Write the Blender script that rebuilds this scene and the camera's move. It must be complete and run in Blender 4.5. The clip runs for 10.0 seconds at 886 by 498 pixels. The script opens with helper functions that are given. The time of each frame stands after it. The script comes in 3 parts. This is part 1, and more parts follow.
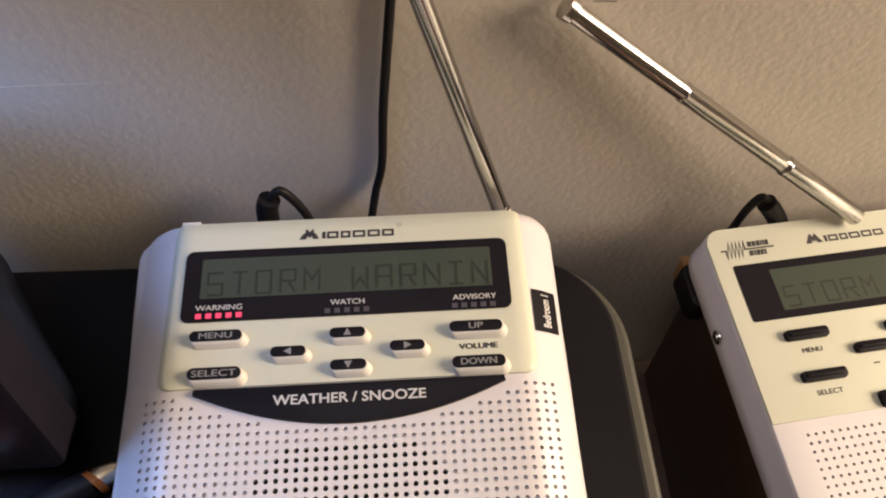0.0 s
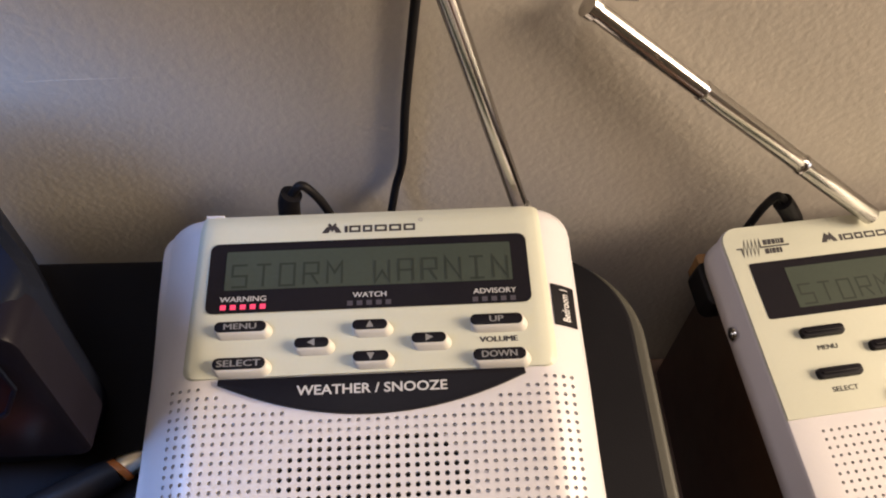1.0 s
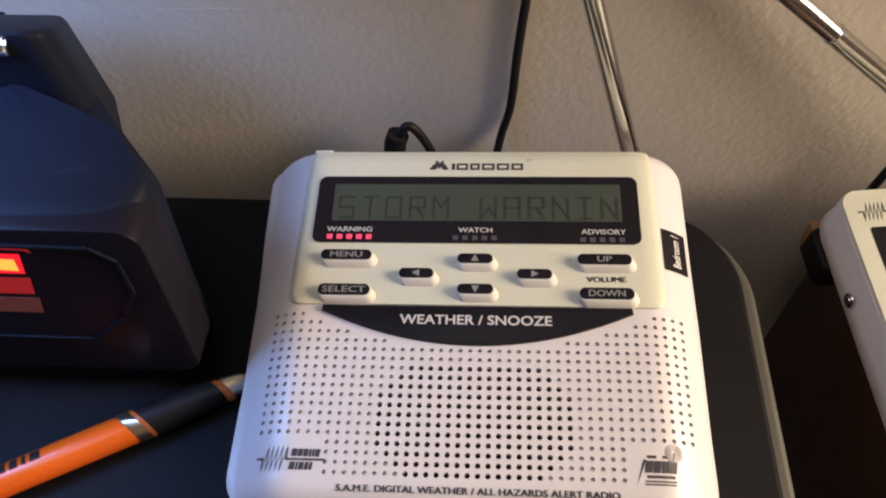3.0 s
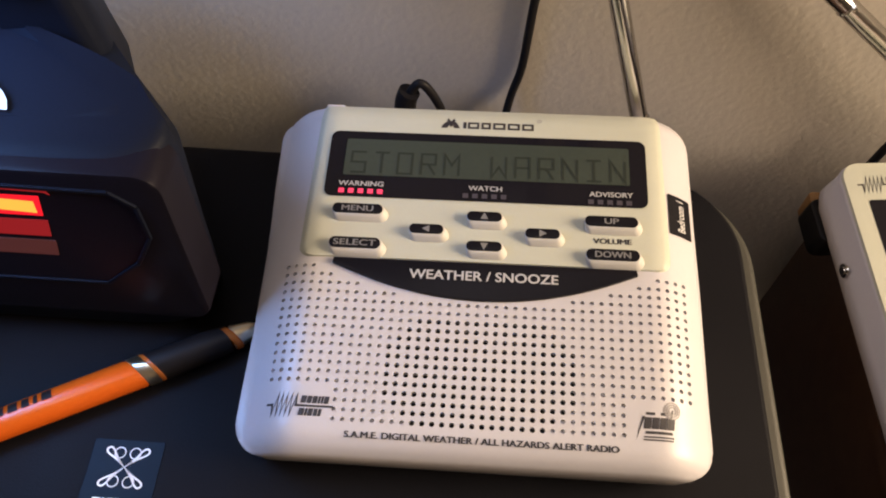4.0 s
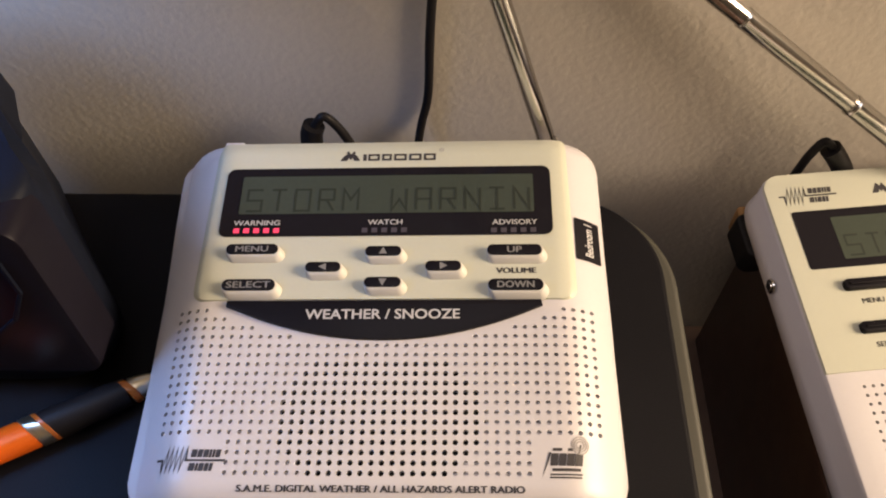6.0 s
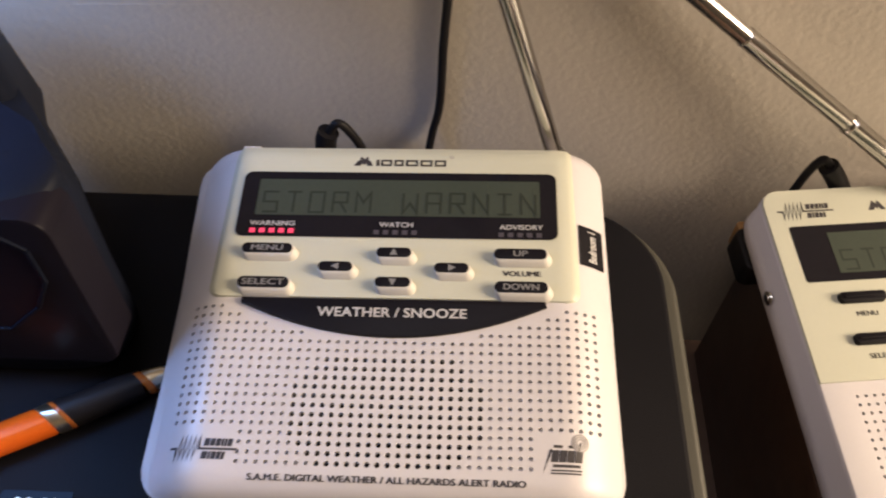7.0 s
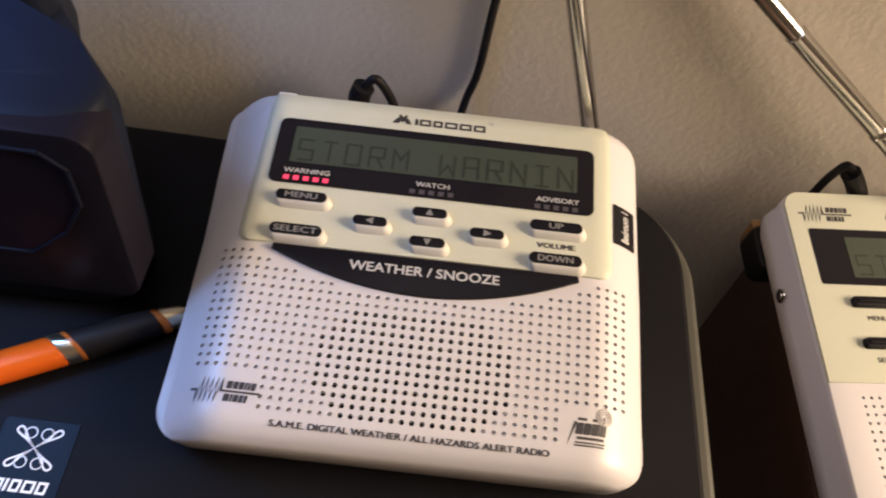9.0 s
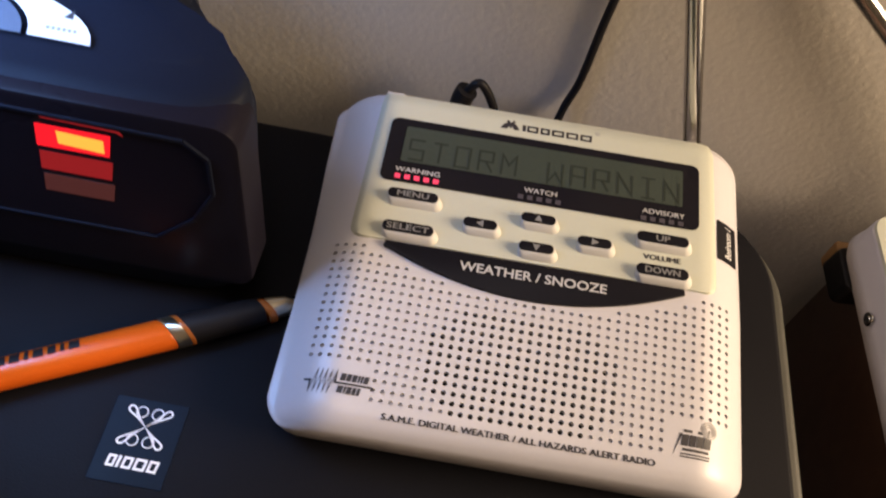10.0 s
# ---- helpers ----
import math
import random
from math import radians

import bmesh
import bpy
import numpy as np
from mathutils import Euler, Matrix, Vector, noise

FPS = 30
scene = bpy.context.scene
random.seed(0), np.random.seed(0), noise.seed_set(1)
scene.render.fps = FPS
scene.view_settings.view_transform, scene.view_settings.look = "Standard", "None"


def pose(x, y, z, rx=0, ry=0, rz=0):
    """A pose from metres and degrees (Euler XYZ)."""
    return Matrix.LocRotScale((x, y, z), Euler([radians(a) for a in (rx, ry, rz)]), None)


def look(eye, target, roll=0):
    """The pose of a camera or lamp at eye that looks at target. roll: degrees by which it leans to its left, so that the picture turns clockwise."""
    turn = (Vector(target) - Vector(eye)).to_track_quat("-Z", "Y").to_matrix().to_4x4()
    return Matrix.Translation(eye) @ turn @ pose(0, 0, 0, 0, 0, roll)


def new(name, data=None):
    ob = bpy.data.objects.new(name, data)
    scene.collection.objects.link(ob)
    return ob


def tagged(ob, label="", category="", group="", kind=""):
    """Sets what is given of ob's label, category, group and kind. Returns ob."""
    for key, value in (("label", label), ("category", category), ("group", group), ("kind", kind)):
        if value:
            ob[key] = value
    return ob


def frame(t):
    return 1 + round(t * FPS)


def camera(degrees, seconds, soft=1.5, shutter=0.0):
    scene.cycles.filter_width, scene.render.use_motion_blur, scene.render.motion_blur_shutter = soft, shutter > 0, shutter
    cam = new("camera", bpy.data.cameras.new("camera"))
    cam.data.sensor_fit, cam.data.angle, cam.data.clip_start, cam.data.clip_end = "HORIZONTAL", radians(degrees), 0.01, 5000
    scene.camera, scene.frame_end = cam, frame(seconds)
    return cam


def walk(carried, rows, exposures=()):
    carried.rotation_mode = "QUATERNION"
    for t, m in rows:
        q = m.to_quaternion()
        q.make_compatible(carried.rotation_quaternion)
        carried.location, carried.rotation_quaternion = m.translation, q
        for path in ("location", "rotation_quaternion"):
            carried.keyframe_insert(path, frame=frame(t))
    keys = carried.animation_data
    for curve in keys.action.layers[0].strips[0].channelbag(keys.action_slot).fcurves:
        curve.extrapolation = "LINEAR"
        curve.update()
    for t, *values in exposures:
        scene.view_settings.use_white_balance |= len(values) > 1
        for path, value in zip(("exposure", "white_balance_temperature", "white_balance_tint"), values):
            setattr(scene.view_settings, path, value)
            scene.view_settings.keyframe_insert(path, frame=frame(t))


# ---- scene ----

# ---------------------------------------------------------------- camera
cam = camera(58.0, 10.0, soft=2.0, shutter=0.5)
ROWS = [
    (0.0, 0.0168, -0.0833, 0.2878, 34.47, -1.58, -3.17),
    (0.5, 0.0118, -0.0854, 0.2913, 34.58, -1.49, -2.89),
    (1.0, 0.0107, -0.0877, 0.2893, 34.63, -1.54, -2.60),
    (1.5, 0.0099, -0.0884, 0.2893, 34.64, -1.51, -2.42),
    (2.0, 0.0031, -0.0888, 0.2864, 34.22, -1.33, -1.05),
    (2.2, 0.0011, -0.0887, 0.2863, 33.63, -0.70, 0.19),
    (2.5, -0.0026, -0.0874, 0.2848, 33.29, -0.55, 0.99),
    (2.7, -0.0018, -0.0976, 0.2760, 34.88, 1.60, 2.40),
    (3.8, 0.0015, -0.1103, 0.2713, 33.50, 0.02, 2.86),
    (4.0, -0.0079, -0.1101, 0.2760, 32.16, -0.50, 3.86),
    (4.2, -0.0017, -0.1137, 0.2735, 32.67, -0.21, 4.02),
    (4.5, 0.0080, -0.1100, 0.2678, 32.10, -1.48, 2.25),
    (4.7, 0.0101, -0.1083, 0.2658, 32.62, -1.36, 1.51),
    (5.0, 0.0157, -0.1037, 0.2638, 32.91, 0.64, 1.16),
    (5.5, 0.0190, -0.1029, 0.2674, 34.46, 0.89, 0.64),
    (5.7, 0.0210, -0.1011, 0.2680, 33.98, 0.84, 0.87),
    (6.8, 0.0274, -0.1067, 0.2706, 35.34, 0.25, 1.58),
    (7.0, 0.0217, -0.1111, 0.2733, 35.49, -0.01, 2.32),
    (7.2, 0.0169, -0.1124, 0.2737, 35.88, -0.37, 3.50),
    (7.5, 0.0131, -0.1151, 0.2690, 35.61, -0.92, 4.59),
    (8.0, 0.0081, -0.1174, 0.2587, 34.09, -3.48, 6.44),
    (8.2, 0.0102, -0.1138, 0.2698, 33.11, -4.71, 6.74),
    (8.5, 0.0101, -0.1184, 0.2747, 35.16, -3.60, 5.61),
    (8.7, 0.0081, -0.1147, 0.2734, 34.59, -3.34, 5.26),
    (9.0, -0.0034, -0.1171, 0.2667, 34.10, -5.45, 5.23),
    (9.2, -0.0163, -0.1192, 0.2706, 34.10, -6.21, 6.27),
    (9.5, -0.0280, -0.1243, 0.2635, 33.59, -6.48, 8.29),
    (9.7, -0.0347, -0.1223, 0.2633, 32.86, -7.04, 8.76),
    (10.0, -0.0353, -0.1223, 0.2679, 33.72, -6.23, 8.50),
]
# stops and white balance, which the camera shifts on its own
LOOKS = [(0.0, -0.03, 6210, 10), (1.5, -0.03, 6180, 10), (2.5, -0.05, 6000, 10), (2.7, -0.05, 6010, 10), (3.8, -0.07, 6480, 10), (5.0, -0.07, 6620, 10), (5.7, -0.07, 6600, 10),
         (7.0, -0.07, 6350, 10), (8.0, -0.07, 6200, 10), (9.0, -0.03, 6460, 10), (10.0, -0.10, 6680, 10)]
walk(cam, [(t, pose(x, y, z, rx, ry, rz)) for t, x, y, z, rx, ry, rz in ROWS], LOOKS)

# ---------------------------------------------------------------- light
world = bpy.data.worlds.new("world")
scene.world = world
world.use_nodes = True
world.node_tree.nodes["Background"].inputs[0].default_value = (0.02, 0.02, 0.025, 1)
world.node_tree.nodes["Background"].inputs[1].default_value = 0.5


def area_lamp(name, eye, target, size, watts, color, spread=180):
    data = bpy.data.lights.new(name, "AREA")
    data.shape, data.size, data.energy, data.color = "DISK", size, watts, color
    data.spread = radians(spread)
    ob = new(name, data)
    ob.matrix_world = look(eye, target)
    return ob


area_lamp("lamp_light", (1.05, -0.04, 0.54), (0.04, 0.08, 0.05), 0.60, 31.0, (1.0, 0.765, 0.525))
# unseen fill from overhead, added to raise the general light level
area_lamp("overhead_fill", (-0.10, -0.16, 1.60), (0.0, 0.0, 0.0), 0.70, 4.0, (1.0, 0.945, 0.985))
# added narrow lamp over the clock for its blue sheen; source unseen, none modelled
area_lamp("added_blue_glow", (-0.235, 0.030, 0.190), (-0.195, 0.045, 0.10), 0.12, 0.25, (0.22, 0.45, 1.0), 90)


# ---------------------------------------------------------------- materials
def material(name, color, rough=0.5, metal=0.0, grain=600.0, vary=0.06, bump=0.05, blotch=18.0, spec=0.5, coat=0.0, bump_scale=None, relief=0.0004):
    m = bpy.data.materials.new(name)
    m.use_nodes = True
    nt = m.node_tree
    b = nt.nodes["Principled BSDF"]
    b.inputs["Roughness"].default_value, b.inputs["Metallic"].default_value = rough, metal
    b.inputs["Specular IOR Level"].default_value = spec
    b.inputs["Coat Weight"].default_value = coat
    tc = nt.nodes.new("ShaderNodeTexCoord")
    fine, broad = nt.nodes.new("ShaderNodeTexNoise"), nt.nodes.new("ShaderNodeTexNoise")
    fine.inputs["Scale"].default_value, broad.inputs["Scale"].default_value = grain, blotch
    fine.inputs["Detail"].default_value, broad.inputs["Detail"].default_value = 3.0, 4.0
    for n in (fine, broad):
        nt.links.new(tc.outputs["Object"], n.inputs["Vector"])
    mix = nt.nodes.new("ShaderNodeMath")
    mix.operation = "ADD"
    nt.links.new(fine.outputs["Fac"], mix.inputs[0])
    nt.links.new(broad.outputs["Fac"], mix.inputs[1])
    ramp = nt.nodes.new("ShaderNodeMapRange")
    ramp.inputs["From Min"].default_value, ramp.inputs["From Max"].default_value = 0.6, 1.4
    ramp.inputs["To Min"].default_value, ramp.inputs["To Max"].default_value = 1 - vary, 1 + vary
    nt.links.new(mix.outputs[0], ramp.inputs["Value"])
    mul = nt.nodes.new("ShaderNodeVectorMath")
    mul.operation = "SCALE"
    mul.inputs[0].default_value = color
    nt.links.new(ramp.outputs[0], mul.inputs["Scale"])
    nt.links.new(mul.outputs[0], b.inputs["Base Color"])
    rr = nt.nodes.new("ShaderNodeMapRange")
    rr.inputs["From Min"].default_value, rr.inputs["From Max"].default_value = 0.3, 0.7
    rr.inputs["To Min"].default_value, rr.inputs["To Max"].default_value = max(0.02, rough * 0.85), min(1, rough * 1.15)
    nt.links.new(broad.outputs["Fac"], rr.inputs["Value"])
    nt.links.new(rr.outputs[0], b.inputs["Roughness"])
    if bump:
        bp = nt.nodes.new("ShaderNodeBump")
        bp.inputs["Strength"].default_value, bp.inputs["Distance"].default_value = bump, relief
        src = fine
        if bump_scale:
            src = nt.nodes.new("ShaderNodeTexNoise")
            src.inputs["Scale"].default_value, src.inputs["Detail"].default_value, src.inputs["Distortion"].default_value = bump_scale, 2.5, 0.1
            nt.links.new(tc.outputs["Object"], src.inputs["Vector"])
        nt.links.new(src.outputs["Fac"], bp.inputs["Height"])
        nt.links.new(bp.outputs[0], b.inputs["Normal"])
    return m


def glow(name, color, strength, base=(0.02, 0.0, 0.0)):
    m = bpy.data.materials.new(name)
    m.use_nodes = True
    b = m.node_tree.nodes["Principled BSDF"]
    b.inputs["Base Color"].default_value = (*base, 1)
    b.inputs["Emission Color"].default_value = (*color, 1)
    b.inputs["Emission Strength"].default_value = strength
    b.inputs["Roughness"].default_value = 0.4
    return m


WHITE = material("white_plastic", (0.59, 0.567, 0.592), 0.34, vary=0.02, bump=0.03, grain=900)
CREAM = material("cream_plastic", (0.545, 0.55, 0.45), 0.38, vary=0.02, bump=0.03, grain=900)
PALE_GREY = material("pale_grey_plastic", (0.56, 0.54, 0.50), 0.4, vary=0.03)
BLACK = material("black_plastic", (0.008, 0.007, 0.010), 0.38, vary=0.15, spec=0.1)
BLACK_GLOSS = material("glossy_black_window", (0.010, 0.009, 0.013), 0.14, vary=0.1, bump=0.0, spec=0.22)
HOLE = material("speaker_dark", (0.012, 0.011, 0.012), 0.8, vary=0.1, bump=0)
INK = material("black_ink", (0.03, 0.026, 0.03), 0.5, vary=0.1, bump=0)
INK_GREY = material("grey_ink", (0.30, 0.28, 0.28), 0.5, vary=0.1, bump=0)
INK_WHITE = material("white_ink", (0.72, 0.71, 0.72), 0.5, vary=0.05, bump=0)
INK_SILVER = material("bright_white_ink", (0.88, 0.89, 0.90), 0.35, vary=0.03, bump=0)
INK_CAPTION = material("caption_ink", (0.55, 0.54, 0.54), 0.5, vary=0.08, bump=0)
INK_DIM = material("dim_grey_ink", (0.21, 0.205, 0.205), 0.5, vary=0.05, bump=0)
LCD = material("lcd_glass", (0.046, 0.058, 0.047), 0.24, vary=0.06, bump=0, blotch=30, spec=0.35)
LCD_SEG = material("lcd_segment", (0.027, 0.034, 0.028), 0.24, vary=0.05, bump=0)
LED_OFF = material("unlit_led", (0.06, 0.052, 0.068), 0.4, vary=0.1, bump=0)
LED_ON = glow("lit_red_led", (1.0, 0.06, 0.14), 1.1, (0.3, 0.02, 0.04))
PALE_METAL = material("pale_gold_metal", (0.80, 0.72, 0.55), 0.3, 1.0, vary=0.04, bump=0.0)
DULL_METAL = material("dull_metal", (0.42, 0.41, 0.40), 0.34, 1.0, vary=0.06, bump=0.0)
CHROME = material("chrome", (0.57, 0.55, 0.53), 0.17, 1.0, vary=0.04, bump=0.0)
RUBBER = material("black_rubber", (0.010, 0.009, 0.010), 0.5, vary=0.15, spec=0.18)
LID = material("dark_printer_plastic", (0.0072, 0.0069, 0.0088), 0.5, vary=0.2, grain=1500, bump=0.25, spec=0.08)
LID_EDGE = material("olive_grey_trim", (0.05, 0.048, 0.038), 0.5, vary=0.08)
BADGE = material("navy_badge", (0.0035, 0.006, 0.013), 0.4, vary=0.1, bump=0, spec=0.12)
AMBER = material("amber_pen_plastic", (0.35, 0.10, 0.02), 0.25, vary=0.05, bump=0)
ORANGE = material("orange_pen_plastic", (0.56, 0.095, 0.008), 0.24, vary=0.05, bump=0)
CLOCK = material("blue_black_plastic", (0.0085, 0.0105, 0.019), 0.45, vary=0.12, grain=900, bump=0.08, spec=0.05)
CLOCK_FRONT = material("smoked_front", (0.0105, 0.0092, 0.0145), 0.3, vary=0.1, bump=0, spec=0.06)
CLOCK_KEY = material("blue_grey_plastic", (0.06, 0.075, 0.12), 0.45, vary=0.08)
CLOCK_LABEL = material("white_button_label", (0.78, 0.80, 0.80), 0.4, vary=0.03, bump=0)
RED_BRIGHT = glow("red_bar_bright", (1.0, 0.012, 0.025), 1.2)
RED_CORE = glow("red_bar_core", (1.0, 0.30, 0.04), 2.0)
RED_MID = glow("red_bar_half", (1.0, 0.04, 0.05), 0.30)
RED_DIM = glow("red_bar_dim", (1.0, 0.20, 0.14), 0.055, (0.06, 0.03, 0.03))
WALL = material("textured_wall_paint", (0.53, 0.485, 0.425), 0.55, vary=0.05, grain=420, bump=1.0, blotch=6, bump_scale=310, relief=0.00025)
WOOD = material("dark_brown_wood", (0.085, 0.048, 0.035), 0.4, vary=0.25, grain=120, bump=0.15)
LIGHT_WOOD = material("tan_wood", (0.30, 0.16, 0.06), 0.5, vary=0.2, grain=160)
TABLE = material("table_top", (0.11, 0.065, 0.048), 0.5, vary=0.2, grain=90)
PAINT = material("room_paint", (0.60, 0.56, 0.50), 0.7, vary=0.04, grain=300, bump=0.3)
FLOOR = material("carpet", (0.22, 0.19, 0.16), 0.95, vary=0.2, grain=900, bump=0.6)

MM = 0.001


# ---------------------------------------------------------------- building helpers
def part(name, bm, mat, parent=None, label="", smooth=False, mats=None):
    """One mesh object from a bmesh drawn in millimetres."""
    me = bpy.data.meshes.new(name)
    for v in bm.verts:
        v.co *= MM
    bm.normal_update()
    bm.to_mesh(me)
    bm.free()
    for m in mats or [mat]:
        me.materials.append(m)
    if smooth:
        for p in me.polygons:
            p.use_smooth = True
        if smooth != "all":
            me.set_sharp_from_angle(angle=radians(40))
    ob = new(name, me)
    if parent is not None:
        ob.parent = parent
    if label:
        ob["label"] = label
    return ob


def thing(name, m, label, category, group="", kind=""):
    ob = new(name)
    ob.empty_display_size = 0.02
    ob.matrix_world = m
    return tagged(ob, label, category, group, kind)


def outline_prism(points, z0, z1, bevel=0.0, segments=2):
    """A prism over a closed outline, its upper rim bevelled."""
    bm = bmesh.new()
    low = [bm.verts.new((x, y, z0)) for x, y in points]
    face = bm.faces.new(low)
    bmesh.ops.recalc_face_normals(bm, faces=bm.faces)
    out = bmesh.ops.extrude_face_region(bm, geom=[face])
    top = [g for g in out["geom"] if isinstance(g, bmesh.types.BMVert)]
    for v in top:
        v.co.z = z1
    bmesh.ops.recalc_face_normals(bm, faces=bm.faces)
    if bevel:
        rim = [e for e in bm.edges if all(abs(v.co.z - z1) < 1e-6 for v in e.verts)]
        bmesh.ops.bevel(bm, geom=rim, offset=bevel, segments=segments, affect="EDGES", profile=0.6)
    return bm


def rounded(x0, y0, x1, y1, r, n=6):
    pts = []
    for cx, cy, a in ((x1 - r, y1 - r, 0), (x0 + r, y1 - r, 90), (x0 + r, y0 + r, 180), (x1 - r, y0 + r, 270)):
        for i in range(n + 1):
            t = radians(a + 90 * i / n)
            pts.append((cx + r * math.cos(t), cy + r * math.sin(t)))
    return pts


def box(x0, y0, z0, x1, y1, z1, bevel=0.0):
    return outline_prism([(x0, y0), (x1, y0), (x1, y1), (x0, y1)], z0, z1, bevel)


def lathe(rings, n=16, a=Vector((0, 0, 0)), b=Vector((0, 0, 1))):
    """Rings of (distance, radius) along the way from a to b."""
    axis = (Vector(b) - Vector(a)).normalized()
    turn = axis.to_track_quat("Z", "Y").to_matrix()
    bm, loops = bmesh.new(), []
    for d, r in rings:
        loops.append([bm.verts.new(Vector(a) + turn @ Vector((r * math.cos(2 * math.pi * i / n), r * math.sin(2 * math.pi * i / n), d))) for i in range(n)])
    for lo, hi in zip(loops, loops[1:]):
        for i in range(n):
            bm.faces.new((lo[i], lo[(i + 1) % n], hi[(i + 1) % n], hi[i]))
    bm.faces.new(loops[0][::-1])
    bm.faces.new(loops[-1])
    return bm


def tube(points, radius, n=12, steps=8):
    """A round cord along a smooth line through points."""
    pts = [Vector(p) for p in points]
    line = []
    for i in range(len(pts) - 1):
        p0, p1, p2, p3 = pts[max(i - 1, 0)], pts[i], pts[i + 1], pts[min(i + 2, len(pts) - 1)]
        for k in range(steps):
            t = k / steps
            line.append(0.5 * (2 * p1 + (p2 - p0) * t + (2 * p0 - 5 * p1 + 4 * p2 - p3) * t * t + (3 * p1 - p0 - 3 * p2 + p3) * t ** 3))
    line.append(pts[-1])
    bm, loops = bmesh.new(), []
    side = Vector((1, 0.1, 0.05))
    for i, p in enumerate(line):
        way = (line[min(i + 1, len(line) - 1)] - line[max(i - 1, 0)]).normalized()
        side = (side - way * side.dot(way)).normalized()
        up = way.cross(side)
        loops.append([bm.verts.new(p + radius * (math.cos(2 * math.pi * k / n) * side + math.sin(2 * math.pi * k / n) * up)) for k in range(n)])
    for lo, hi in zip(loops, loops[1:]):
        for i in range(n):
            bm.faces.new((lo[i], lo[(i + 1) % n], hi[(i + 1) % n], hi[i]))
    bm.faces.new(loops[0][::-1])
    bm.faces.new(loops[-1])
    return bm


def join_bm(*bms):
    out = bmesh.new()
    for b in bms:
        me = bpy.data.meshes.new("joined")
        b.to_mesh(me)
        b.free()
        out.from_mesh(me)
        bpy.data.meshes.remove(me)
    return out


def bold(bm, d):
    """The same flat lettering with thicker strokes."""
    twin, third = bm.copy(), bm.copy()
    for v in bm.verts:
        v.co.x -= d
    for v in twin.verts:
        v.co.x += d
        v.co.z += 0.012
    for v in third.verts:
        v.co.y += d * 0.6
        v.co.z += 0.024
    return join_bm(bm, twin, third)


def lettering(text, x0, x1, y0, y1, heavy=0.0, slant=0.0, turn=0.0):
    """Flat built-in lettering filling the given box; turned about its middle."""
    cu = bpy.data.curves.new("lettering", "FONT")
    cu.body, cu.offset, cu.shear, cu.resolution_u = text, heavy, slant, 3
    ob = new("lettering", cu)
    me = bpy.data.meshes.new_from_object(ob.evaluated_get(bpy.context.evaluated_depsgraph_get()))
    bpy.data.objects.remove(ob)
    bpy.data.curves.remove(cu)
    bm = bmesh.new()
    bm.from_mesh(me)
    bpy.data.meshes.remove(me)
    xs, ys = [v.co.x for v in bm.verts], [v.co.y for v in bm.verts]
    sx, sy = (x1 - x0) / (max(xs) - min(xs)), (y1 - y0) / (max(ys) - min(ys))
    ax, ay = min(xs), min(ys)
    mx, my = (x0 + x1) / 2, (y0 + y1) / 2
    c, s = math.cos(radians(turn)), math.sin(radians(turn))
    for v in bm.verts:
        u, w = (v.co.x - ax) * sx + x0 - mx, (v.co.y - ay) * sy + y0 - my
        v.co = (mx + c * u - s * w, my + s * u + c * w, 0)
    return bm


def poly(points):
    bm = bmesh.new()
    bm.faces.new([bm.verts.new((x, y, 0)) for x, y in points])
    bmesh.ops.recalc_face_normals(bm, faces=bm.faces)
    for f in bm.faces:
        f.normal_update()
        if f.normal.z < 0:
            f.normal_flip()
    return bm


def bar(x0, y0, x1, y1, lean=0.0):
    return poly([(x0, y0), (x1, y0), (x1 + lean, y1), (x0 + lean, y1)])


def stroke(points, w):
    """A flat ribbon of width w through points."""
    bm, rows = bmesh.new(), []
    pts = [Vector((x, y)) for x, y in points]
    closed = (pts[0] - pts[-1]).length < 1e-6
    for i, q in enumerate(pts):
        before = (q - pts[i - 1]).normalized() if i else ((pts[0] - pts[-2]).normalized() if closed else None)
        after = (pts[i + 1] - q).normalized() if i + 1 < len(pts) else ((pts[1] - pts[0]).normalized() if closed else None)
        before, after = before or after, after or before
        n0, n1 = Vector((-before.y, before.x)), Vector((-after.y, after.x))
        m = n0 + n1
        m = m.normalized() / max(0.35, m.normalized().dot(n0)) if m.length > 1e-3 else n0
        rows.append((bm.verts.new((*(q + m * w / 2), 0)), bm.verts.new((*(q - m * w / 2), 0))))
    for (a, b), (c, d) in zip(rows, rows[1:]):
        f = bm.faces.new((a, b, d, c))
        f.normal_update()
        if f.normal.z < 0:
            f.normal_flip()
    return bm


# ---------------------------------------------------------------- the alert radio
PX, PY = 3.2, 3.104  # pitch of the speaker holes
RADIO = pose(-0.00103, -0.00521, 0.03358, 8.81, -1.75, 0)


def face_z(x, y):
    """The height of the radio's gently domed face."""
    z = -max(0.0, y - 35) * 0.06
    z -= (max(0.0, abs(x + 0.6) - 57) / 18) ** 2 * 9.5
    z -= (max(0.0, y - 97) / 12) ** 2 * (7 if x > -60 else 7 + max(-4.0, (x + 60) * 0.4))
    z -= (max(0.0, -22 - y) / 8) ** 2 * 8
    return z


def laid(bm, lift, height=face_z):
    """Lays a flat drawing on the face, lift above it."""
    long_ones = [e for e in bm.edges if e.calc_length() > 8]
    if long_ones:
        bmesh.ops.subdivide_edges(bm, edges=long_ones, cuts=2)
    bmesh.ops.triangulate(bm, faces=bm.faces)
    for v in bm.verts:
        v.co.z += height(v.co.x, v.co.y) + lift
    return bm


def arc_y(x):
    """The lower edge of the snooze bar."""
    return 25.0 + (36.6 - 25.0) * (x / 51.8) ** 2


